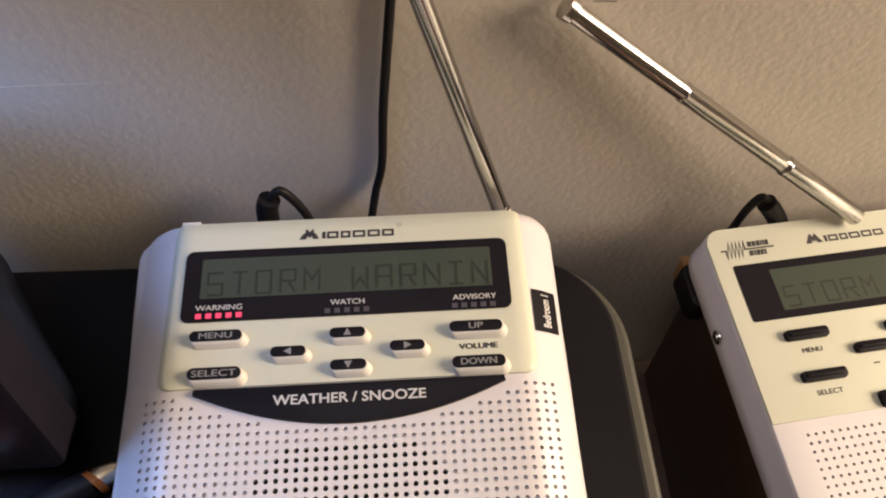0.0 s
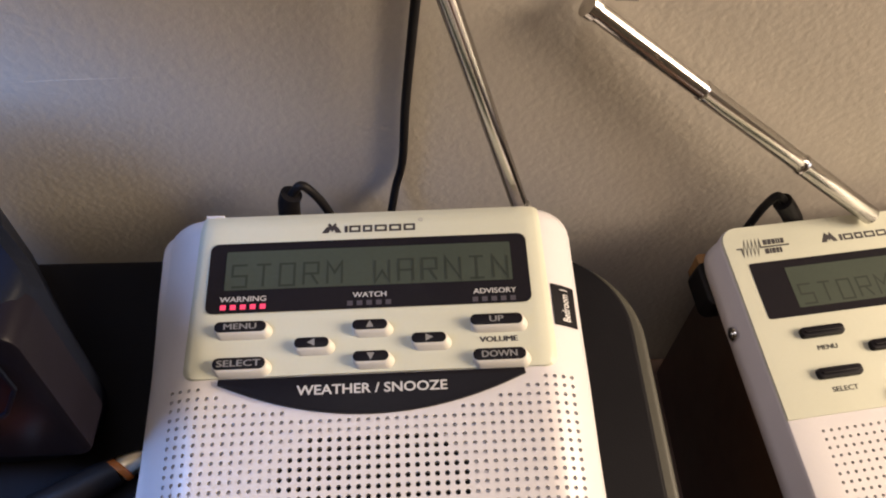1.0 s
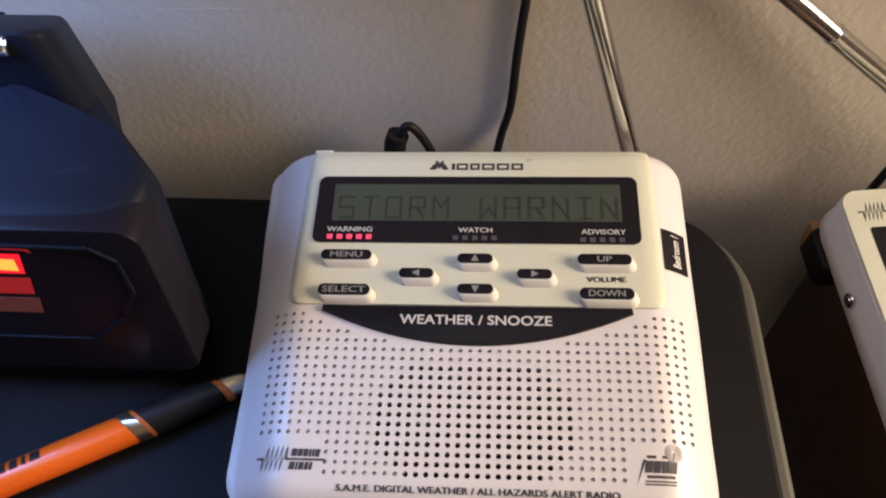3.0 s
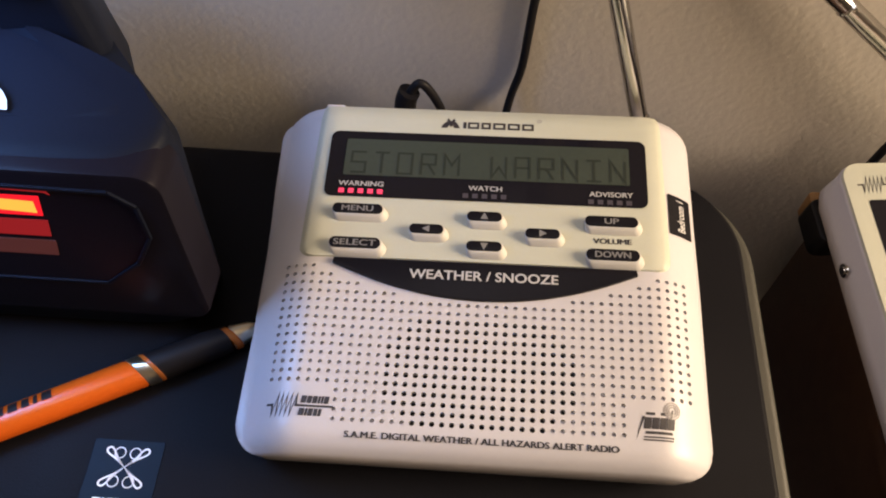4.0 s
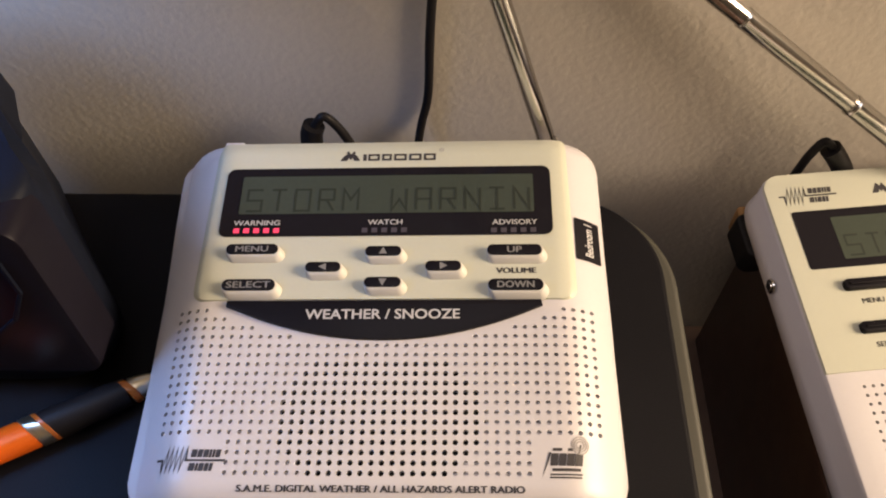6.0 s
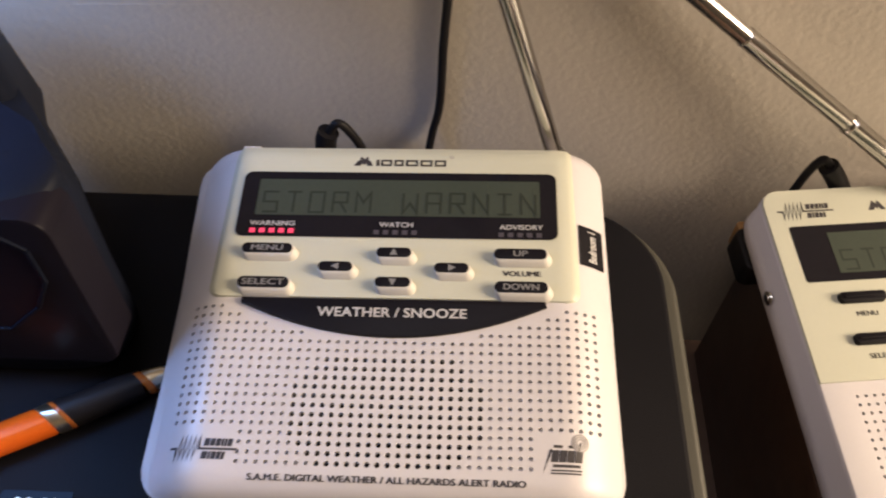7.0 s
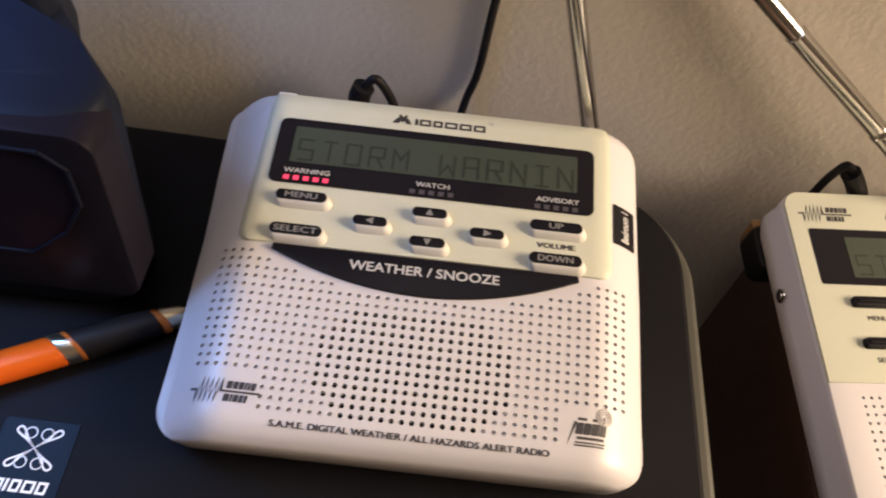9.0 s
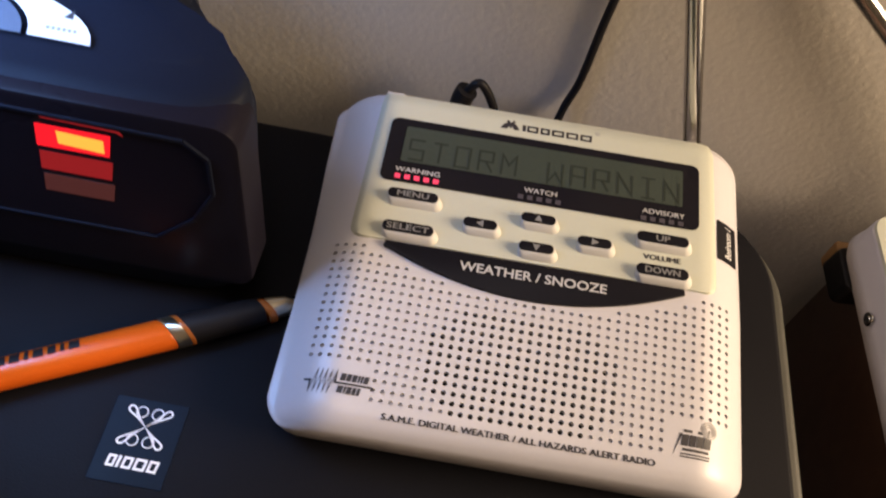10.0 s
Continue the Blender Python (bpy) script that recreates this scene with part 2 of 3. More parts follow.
def has_hole(c, r):
    if r < 0 or r > 17 or (r < 4 and not -8 <= c <= 21):
        return 0
    # the four uppermost rows stop short of the snooze bar
    if r > 13 and abs(c - 6.5) < (9, 13, 16, 18)[r - 14]:
        return 0
    u, w = abs(c - 6.5), r - 5.5
    dark = abs(w) < 6 and u < 10 and u + abs(w) < 12.6
    if dark:
        return 2
    return 1


def ring_point(x, y, box_in, box_out, r):
    """A point of the inner box's rim moved to a rounded outer box."""
    (ax0, ay0, ax1, ay1), (bx0, by0, bx1, by1) = box_in, box_out
    u = bx0 + (x - ax0) / (ax1 - ax0) * (bx1 - bx0)
    w = by0 + (y - ay0) / (ay1 - ay0) * (by1 - by0)
    cx = min(max(u, bx0 + r), bx1 - r)
    cy = min(max(w, by0 + r), by1 - r)
    dx, dy = u - cx, w - cy
    if dx and dy:
        k = max(abs(dx), abs(dy)) / math.hypot(dx, dy)
        dx, dy = dx * k, dy * k
    return cx + dx, cy + dy


def radio_body():
    verts, faces, mats = [], [], []

    def vert(x, y, z):
        verts.append((x, y, z))
        return len(verts) - 1

    C, R = range(-15, 29), range(-2, 38)
    grid = {}
    for c in range(-15, 30):
        for r in range(-2, 39):
            x, y = (c - 7) * PX, (r - 6) * PY
            grid[c, r] = vert(x, y, face_z(x, y))
    for c in C:
        for r in R:
            corners = [grid[c, r], grid[c + 1, r], grid[c + 1, r + 1], grid[c, r + 1]]
            kind = has_hole(c, r)
            if not kind:
                faces.append(corners)
                mats.append(0)
                continue
            x, y = (c - 6.5) * PX, (r - 5.5) * PY
            z, rad, deep = face_z(x, y), 0.92 if kind == 2 else 0.76, 2.6 if kind == 2 else 1.8
            ring = [(x + rad * math.cos(radians(a)), y + rad * math.sin(radians(a))) for a in range(225, 585, 45)]
            top = [vert(u, w, face_z(u, w)) for u, w in ring]
            wall = [vert(u, w, face_z(u, w)) for u, w in ring]
            low = [vert(u, w, z - deep) for u, w in ring]
            for k in range(4):
                faces.append([corners[k], corners[(k + 1) % 4], top[(2 * k + 2) % 8], top[2 * k + 1], top[2 * k]])
                mats.append(0)
            for k in range(8):
                faces.append([wall[k], wall[(k + 1) % 8], low[(k + 1) % 8], low[k]])
                mats.append(0)
            faces.append(low)
            mats.append(1 if kind == 2 else 0)
    rim = [(c, -2) for c in range(-15, 29)] + [(29, r) for r in range(-2, 38)] + [(c, 38) for c in range(29, -15, -1)] + [(-15, r) for r in range(38, -2, -1)]
    inner = (-22 * PX, -8 * PY, 22 * PX, 32 * PY)
    last = [grid[k] for k in rim]
    rot, base = RADIO.to_3x3(), RADIO.translation

    def lid_z(x, y):
        return -(rot[2][0] * x + rot[2][1] * y + base.z * 1000) / rot[2][2]
    spread = [(72.6, -26.6, 100.6, 4, None), (74.8, -27.8, 102.8, 7, None), (76.6, -28.6, 104.8, 10, None), (77.6, -28.8, 106.0, 12, 0.44), (77.8, -28.6, 106.4, 12, 0.54), (77.2, -28.2, 106.0, 12, 0.75), (75.5, -26.0, 104.5, 12, 0.93)]
    for half, y0, y1, rad, deep in spread:
        loop = []
        for k in rim:
            x, y, _ = verts[grid[k]]
            u, w = ring_point(x, y, inner, (-half - 2.6, y0, half - 0.7, y1), rad * (0.65 if x < 0 < y else 1))
            u *= 1 + max(0.0, 60 - w) * 0.00018
            if u < -60:
                u -= 1.5 * min(max((w - 15) / 60, 0.0), 1.0) + 1.7 * min(max((w - 45) / 50, 0.0), 1.0)
            loop.append(vert(u, w, max(face_z(u, w), 0.42 * lid_z(u, w)) if deep is None else deep * lid_z(u, w)))
        for i in range(len(loop)):
            j = (i + 1) % len(loop)
            faces.append([last[j], last[i], loop[i], loop[j]])
            mats.append(0)
        last = loop
    # the foot of the shell, on the lid
    loop = []
    for i in last:
        x, y, _ = verts[i]
        x, y = x * 0.985, 40 + (y - 40) * 0.985
        loop.append(vert(x, y, lid_z(x, y)))
    for i in range(len(loop)):
        j = (i + 1) % len(loop)
        faces.append([last[j], last[i], loop[i], loop[j]])
        mats.append(0)
    faces.append(loop)
    mats.append(0)
    me = bpy.data.meshes.new("body")
    me.from_pydata([(x * MM, y * MM, z * MM) for x, y, z in verts], [], faces)
    for p, m in zip(me.polygons, mats):
        p.material_index, p.use_smooth = m, True
    me.materials.append(WHITE)
    me.materials.append(HOLE)
    me.set_sharp_from_angle(angle=radians(50))
    return me


def pill(cx, cy, w, h, name, word, parent):
    """A raised key: pale skirt, black cap, grey legend."""
    z = face_z(cx, cy)
    bm, last = bmesh.new(), None
    for grow, dx, dy, lift in ((1.0, 1.1, -1.5, 0.6), (0.8, 1.0, -1.4, 1.4), (0.55, 0.3, -0.5, 2.9), (0.3, 0.15, -0.2, 3.35), (0.0, 0.05, -0.1, 3.5)):
        pts = rounded(cx - w / 2 - grow + dx, cy - h / 2 - grow + dy, cx + w / 2 + grow + dx, cy + h / 2 + grow + dy, h / 2 + grow - 0.05)
        loop = [bm.verts.new((x, y, z + lift)) for x, y in pts]
        if last:
            for k in range(len(loop)):
                q = (k + 1) % len(loop)
                bm.faces.new((last[k], last[q], loop[q], loop[k]))
        last = loop
    bm.faces.new(last)
    key = part(name, bm, PALE_GREY, parent, smooth=True)
    pts = rounded(cx - w / 2, cy - h / 2, cx + w / 2, cy + h / 2, h / 2 - 0.05)
    part("cap", outline_prism(pts, z + 3.2, z + 3.85, 0.3), BLACK, key, "black key cap", smooth=True)
    if isinstance(word, str):
        hh = h * 0.27
        tw = {"MENU": 5.6, "SELECT": 7.4, "UP": 2.4, "DOWN": 6.0}[word]
        bm = bold(lettering(word, cx - tw, cx + tw, cy - hh, cy + hh), 0.1)
    else:
        a = radians(word)
        tri = [(1.5, 0), (-1.1, 1.35), (-1.1, -1.35)]
        bm = poly([(cx + u * math.cos(a) - w_ * math.sin(a), cy + u * math.sin(a) + w_ * math.cos(a)) for u, w_ in tri])
    for v in bm.verts:
        v.co.z += z + 3.89
    part("legend", bm, INK_DIM, key)


def telescopic(parent, a, b, joints, r0=3.6, step=0.45):
    a, b = Vector(a), Vector(b)
    length, prev, r = (b - a).length, 0.0, r0
    way = (b - a).normalized()
    for k, j in enumerate([*joints, 1.0]):
        d0, d1 = prev * length, j * length
        tip = j == 1.0
        rings = [(0, r * 0.9), (0.6, r), (d1 - d0 - 1.2, r), (d1 - d0 - 0.6, r * 1.06), (d1 - d0, r * 0.92)]
        if tip:
            rings = [(0, r), (d1 - d0 - 4, r), (d1 - d0 - 3.8, r * 1.25), (d1 - d0 - 0.6, r * 1.25), (d1 - d0, r * 0.8)]
        part("mast_section", lathe(rings, 20, a + way * d0, b), CHROME, parent, smooth=True)
        prev, r = j, r - step


def alert_mark(x0, y0, k=1.0):
    """Slanted zigzag with two short rows beside it."""
    z = [(-1.2, 0), (1.0, 0)]
    for i in range(5):
        z += [(0.9 + 1.6 * i, -3.4), (3.0 + 1.6 * i, 3.4)]
    z += [(9.2, -0.2), (21.5, -0.2)]
    bms = [stroke([(x0 + k * u, y0 + k * w) for u, w in z], 0.72 * k)]
    x = 10.6
    for w in (1.7, 1.5, 1.5, 0.7, 0.7, 1.5):
        bms.append(bar(x0 + k * x, y0 + k * 0.7, x0 + k * (x + w), y0 + k * 3.1, 0.35 * k))
        x += w + 0.3
    x = 10.2
    for w in (1.8, 0.7, 1.5, 1.2, 1.0):
        bms.append(bar(x0 + k * x, y0 - k * 3.4, x0 + k * (x + w), y0 - k * 1.0, 0.35 * k))
        x += w + 0.3
    return bms


def peak_mark(x0, y0, k=1.0):
    """Twin peaks followed by six small blocks."""
    bms = [poly([(x0 + k * u, y0 + k * w) for u, w in ((0, 0), (2.7, 4.6), (3.9, 3.0), (5.0, 4.6), (7.4, 0), (5.2, 0), (4.6, 1.4), (3.9, 0.4), (3.2, 1.4), (2.5, 0))])]
    x = 8.5
    for w in (1.2, 4.6, 3.9, 5.0, 4.9, 4.7):
        if w > 2:
            u, o = w - 0.2, 1.0
            ring = [(x + o / 2, o / 2.6), (x + u - o / 2, o / 2.6), (x + u - o / 2, 2.9 - o / 2.6), (x + o / 2, 2.9 - o / 2.6), (x + o / 2, o / 2.6)]
            bms.append(stroke([(x0 + k * a, y0 + k * b) for a, b in ring], 0.85 * k))
        else:
            bms.append(bar(x0 + k * x, y0, x0 + k * (x + w), y0 + k * 2.9))
        x += w + 0.5
    return bms


def printed(bms, mat, parent, first, lay):
    """An emblem: its sign and, under it, each block."""
    sign = part(first, lay(bms[0]), mat, parent, "printed dark emblem")
    for bm in bms[1:]:
        part("block", lay(bm), mat, sign)
    return sign


# corners of a segment letter: upper, middle and lower row, left to right
SPOT = dict(zip("abcdefghi", ((0, 1), (0.5, 1), (1, 1), (0, 0.5), (0.5, 0.5), (1, 0.5), (0, 0), (0.5, 0), (1, 0))))
SEGMENTS = {"S": ("cadfig",), "T": ("ac", "bh"), "O": ("acigda",), "R": ("gacfd", "ei"), "M": ("gaeci",), "W": ("ageic",), "A": ("gaci", "df"), "N": ("gaeic",), "I": ("ac", "bh", "gi")}


def build_alert_radio():
    root = thing("weather_radio", RADIO, "white plastic desktop weather alert radio standing on the printer lid", "radio")
    body = new("body", radio_body())
    body.parent = root

    # cream control panel, a shallow raised plate
    bm = bmesh.new()
    xs = [-62.8 + 125.6 * i / 84 for i in range(85)]
    shift = -0.6
    ys = [39.3 + (105.3 - 39.3) * j / 45 for j in range(46)]
    vs = {}
    for i, x in enumerate(xs):
        for j, y in enumerate(ys):
            u = x
            if y < 43.8 and abs(x) > 58.3:
                dx, dy = abs(x) - 58.3, 43.8 - y
                k = max(dx, dy) / math.hypot(dx, dy)
                u, w = math.copysign(58.3 + dx * k, x), 43.8 - dy * k
            else:
                w = y
            u = u * (1.014 - 0.011 * max(0.0, w - 50) / 57) + shift
            vs[i, j] = bm.verts.new((u, w, face_z(u, w) + 1.0))
    for i in range(84):
        for j in range(45):
            bm.faces.new((vs[i, j], vs[i + 1, j], vs[i + 1, j + 1], vs[i, j + 1]))
    edge = [e for e in bm.edges if e.is_boundary]
    out = bmesh.ops.extrude_edge_only(bm, edges=edge)
    for g in out["geom"]:
        if isinstance(g, bmesh.types.BMVert):
            g.co.z -= 2.0
            g.co.x += math.copysign(1.6, g.co.x) if abs(g.co.x) > 55 else 0
            if g.co.y < 60:
                g.co.y -= 0.4
    bmesh.ops.recalc_face_normals(bm, faces=bm.faces)
    panel = part("control_panel", bm, CREAM, root, "raised cream plastic control panel", smooth=True)

    # black window with the display
    window = part("display_window", laid(outline_flat(rounded(-59.4, 63.2, 57.2, 91.6, 3.0)), 1.35), BLACK_GLOSS, root, "glossy black display window")
    lcd = part("lcd_screen", laid(outline_flat(rounded(-53.2, 72.2, 51.0, 88.0, 0.6)), 1.6), LCD, root, "grey-green liquid crystal display")
    for k, letter in enumerate("STORM WARNIN"):
        for path in SEGMENTS.get(letter, ()):
            seg = stroke([(-50.6 + 8.62 * k + 5.2 * SPOT[c][0], 73.4 + 8.8 * SPOT[c][1]) for c in path], 0.85)
            part("display_text", laid(seg, 1.75), LCD_SEG, lcd)
    for word, x0, x1, y in (("WARNING", -54.3, -37.9, 68.6), ("WATCH", -6.9, 5.1, 68.5), ("ADVISORY", 36.4, 51.8, 68.1)):
        part("caption", laid(bold(lettering(word, x0, x1, y - 1.0, y + 1.0), 0.05), 1.62), INK_CAPTION, window)
    for x0, x1, y, on in ((-53.0, -38.9, 65.5, 1), (-7.9, 5.8, 65.3, 0), (36.9, 50.4, 64.9, 0)):
        for k in range(5):
            x = x0 + (x1 - x0) * k / 4
            part("led", laid(bar(x - 1.0, y - 0.95, x + 1.0, y + 0.95), 1.62), LED_ON if on else LED_OFF, window, "lit red square indicator" if on else "unlit square indicator")

    # keys
    for cx, cy, w, h, word in ((-45.8, 57.2, 18.0, 3.9, "MENU"), (-45.3, 43.6, 18.0, 4.2, "SELECT"), (43.6, 56.2, 18.4, 4.0, "UP"), (43.7, 43.2, 18.2, 4.2, "DOWN"),
                              (-0.7, 56.1, 12.3, 3.7, 90), (-0.4, 44.4, 12.3, 3.7, 270), (-20.8, 50.2, 12.0, 3.7, 180), (19.7, 50.3, 12.0, 3.7, 0)):
        pill(cx, cy, w, h, "button", word, root)
    part("caption", laid(bold(lettering("VOLUME", 37.5, 50.7, 48.5, 50.5), 0.16), 1.1), INK, panel)

    # snooze bar, a black lens-shaped rocker
    pts = [(52.0, 38.7), (-52.3, 38.7), (-52.6, 36.8)] + [(x, arc_y(x)) for x in [-50 + 100 * i / 24 for i in range(25)]] + [(52.4, 36.8)]
    bm = outline_prism(pts, -2, 1.6, 0.7)
    snooze = part("snooze_bar", bm, BLACK, root, "black crescent snooze bar", smooth=True)
    bm = bold(lettering("WEATHER / SNOOZE", -25.5, 25.3, 31.9, 35.3, 0.01), 0.05)
    for v in bm.verts:
        v.co.z += 1.66
    part("caption", bm, INK_CAPTION, snooze, "white capital lettering")

    # printing
    printed(peak_mark(-18.8, 94.8), INK, root, "peak_emblem", lambda b: laid(b, 1.12))
    part("mark_ring", laid(stroke([(18.3 + 0.7 * math.cos(2 * math.pi * i / 12), 99.4 + 0.7 * math.sin(2 * math.pi * i / 12)) for i in range(13)], 0.3), 1.12), INK_GREY, panel)
    printed(alert_mark(-68.0, -13.2), INK, root, "zigzag_emblem", lambda b: laid(b, 0.14))
    bms = [poly([(50.0, -18.5), (52.4, -10.6), (53.2, -10.6), (51.6, -14.6)])]
    x = 52.6
    for w in (2.2, 2.2, 2.3, 2.3):
        bms.append(bar(x, -14.6, x + w, -10.9, 0.5))
        x += w + 0.25
    bms.append(poly([(60.2, -14.6), (61.2, -14.6), (62.4, -8.2), (61.9, -8.2)]))
    bms += [bar(53.2, -16.2, 61.8, -15.3), bar(52.6, -17.4, 62.2, -16.9), bar(52.4, -18.3, 62.0, -17.8), bar(53.6, -10.2, 60.0, -9.3)]
    printed(bms, INK, root, "tower_emblem", lambda b: laid(b, 0.14))
    for k, rr in enumerate((2.6, 1.9, 1.2)):
        loop = [(62.0 + rr * math.cos(2 * math.pi * i / 20), -8.4 + rr * math.sin(2 * math.pi * i / 20)) for i in range(21)]
        part("signal_ring", laid(stroke(loop, 0.4), 0.14), INK_GREY, root, "grey printed ring")
    part("caption", laid(bold(lettering("S.A.M.E. DIGITAL WEATHER / ALL HAZARDS ALERT RADIO", -42.0, 44.8, -22.7, -20.7), 0.15), 0.16), INK, root, "black capital lettering")

    # sticker on the shoulder
    sticker = part("sticker", laid(outline_flat(rounded(64.9, 55.2, 74.2, 71.6, 0.5)), 0.3), BLACK, root, "small black label strip")
    part("caption", laid(bold(lettering("Bedroom 1", 63.6, 76.2, 61.9, 64.9, 0.0, 0.0, 90), 0.04), 0.6), INK_WHITE, sticker, "white lettering")

    # small slider on the top edge, antenna stub
    part("top_switch", box(-64.5, 104.8, -15, -57.5, 107.6, -8.8, 0.5), WHITE, root, smooth=True)
    inv = RADIO.inverted()
    a = inv @ Vector((0.0612, 0.1040, 0.0255))
    b = inv @ Vector((0.0027, 0.1256, 0.196))
    mount = part("antenna_mount", lathe([(-6, 4.15), (4.5, 4.25), (5.7, 3.85), (6.5, 3.85), (7.1, 4.4), (7.8, 4.4), (8.4, 3.85), (9.1, 3.85), (9.7, 4.35), (10.4, 4.35), (11.0, 3.85), (11.7, 3.85), (12.3, 4.25), (12.9, 4.25), (13.5, 3.75)], 20, a * 1000, b * 1000), DULL_METAL, root, "dull metal antenna swivel", smooth=True)
    telescopic(root, a * 1000, b * 1000, (0.80,), 3.45, 0.4)
    # power plug and its lead
    w = lambda x, y, z: (inv @ Vector((x * MM, y * MM, z * MM))) * 1000
    plug = part("power_plug", tube([w(-37.5, 116, 4), w(-37.2, 117.5, 18), w(-36.6, 118, 27), w(-35, 118.5, 32)], 4.6, 14), RUBBER, root, "black moulded plug", smooth=True)
    part("lead", tube([w(-35, 118.5, 31), w(-31, 119, 36.5), w(-27, 119, 33), w(-22, 119, 22), w(-18, 119, 5), w(-16, 119, -10)], 1.9), RUBBER, plug, smooth=True)
    return root


def outline_flat(points):
    bm = bmesh.new()
    xs = [p[0] for p in points]
    ys = [p[1] for p in points]
    bm.faces.new([bm.verts.new((x, y, 0)) for x, y in points])
    n = max(2, int((max(xs) - min(xs)) / 5))
    for i in range(1, n):
        x = min(xs) + (max(xs) - min(xs)) * i / n
        bmesh.ops.bisect_plane(bm, geom=bm.verts[:] + bm.edges[:] + bm.faces[:], plane_co=(x, 0, 0), plane_no=(1, 0, 0))
    n = max(2, int((max(ys) - min(ys)) / 5))
    for i in range(1, n):
        y = min(ys) + (max(ys) - min(ys)) * i / n
        bmesh.ops.bisect_plane(bm, geom=bm.verts[:] + bm.edges[:] + bm.faces[:], plane_co=(0, y, 0), plane_no=(0, 1, 0))
    for f in bm.faces:
        f.normal_update()
        if f.normal.z < 0:
            f.normal_flip()
    return bm


# ---------------------------------------------------------------- room
def slab(name, x0, y0, z0, x1, y1, z1, mat, label="", category=""):
    ob = part(name, box(x0, y0, z0, x1, y1, z1), mat)
    return tagged(ob, label, category, kind="structure")


slab("wall_north", -1800, 133, -900, 1800, 253, 1700, WALL, "rough textured beige painted wall", "wall")
slab("wall_south", -1800, -2600, -900, 1800, -2480, 1700, PAINT, "plain painted wall", "wall")
slab("wall_west", -1920, -2600, -900, -1800, 253, 1700, PAINT, "plain painted wall", "wall")
slab("wall_east", 1800, -2600, -900, 1920, 253, 1700, PAINT, "plain painted wall", "wall")
slab("floor", -1920, -2600, -1000, 1920, 253, -900, FLOOR, "grey brown carpet floor", "floor")
slab("ceiling", -1920, -2600, 1700, 1920, 253, 1800, PAINT, "plain painted ceiling", "ceiling")


seam = part("trim", tube([(-138, 133.66, 80.9), (-120, 133.52, 81.8), (-90, 133.56, 82.8), (-66, 133.66, 83.6)], 0.62, 8), WALL, smooth=True)
tagged(seam, "faint horizontal paint ridge on the wall", "trim", kind="structure")


scuff = part("trim", outline_prism([(84.0, -116.0), (88.0, -116.2), (92.0, -115.8), (92.0, -115.2), (88.0, -115.5), (84.0, -115.4)], -132.99, -132.9), INK_DIM)
for v in scuff.data.vertices:
    v.co = (v.co.x, -v.co.z, -v.co.y)
tagged(scuff, "small dark scuff on the wall paint", "scuff", kind="structure")


# ---------------------------------------------------------------- printer
def build_printer():
    root = thing("printer", pose(0, 0, 0), "black flatbed inkjet printer with closed lid", "printer")
    lid = part("lid", outline_prism(rounded(-345, -225, 105.0, 109, 40, 16), -9, 0, 2.0, 3), LID, root, "matt black printer lid", smooth=True)
    part("trim", outline_prism(rounded(-349, -229, 111.5, 111.5, 44, 16), -22, -6, 2.5, 3), LID_EDGE, root, "olive grey trim below the lid", smooth=True)
    part("case", outline_prism(rounded(-346, -226, 108, 110, 42, 12), -150, -22, 0), LID, root, smooth=True)
    badge = part("badge", outline_prism(rounded(-134.0, -54.0, -109.0, -24.5, 0.6), -0.5, 0.35, 0.15), BADGE, lid, "navy blue square badge")
    cx, cy = -121.3, -34.2
    loops = []
    for a in (45, 135, 225, 315):
        ca, sa = math.cos(radians(a)), math.sin(radians(a))
        pet = []
        for i in range(15):
            t = i / 14
            u, w = 10.2 * math.sin(math.pi * t), 1.7 * math.sin(2 * math.pi * t) * math.sin(math.pi * t) ** 2
            pet.append((cx + u * ca - w * sa, cy + u * sa * 0.9 + w * ca))
        loops.append(stroke(pet, 0.62))
    for sx in (-1, 1):
        for sy in (-1, 1):
            ring = [(cx + sx * 2.7 + 1.9 * math.cos(2 * math.pi * i / 16), cy + sy * 5.0 + 1.9 * math.sin(2 * math.pi * i / 16)) for i in range(17)]
            loops.append(stroke(ring, 0.35))
    bm = join_bm(*loops)
    for v in bm.verts:
        v.co.z = 0.42
    part("knot_emblem", bm, INK_SILVER, badge, "white knotted line emblem")
    x = -129.8
    for wd in (2.8, 0.9, 3.2, 3.8, 3.2):
        if wd > 1:
            ring = [(x + 0.4, -48.5), (x + wd - 0.4, -48.5), (x + wd - 0.4, -45.3), (x + 0.4, -45.3), (x + 0.4, -48.5)]
            bm = stroke([(u + 0.1 * (w + 50), w) for u, w in ring], 0.8)
        else:
            bm = bar(x, -48.9, x + wd, -44.9, 0.4)
        part("block", lifted(bm, 0.42), INK_SILVER, badge)
        x += wd + 0.75
    return root


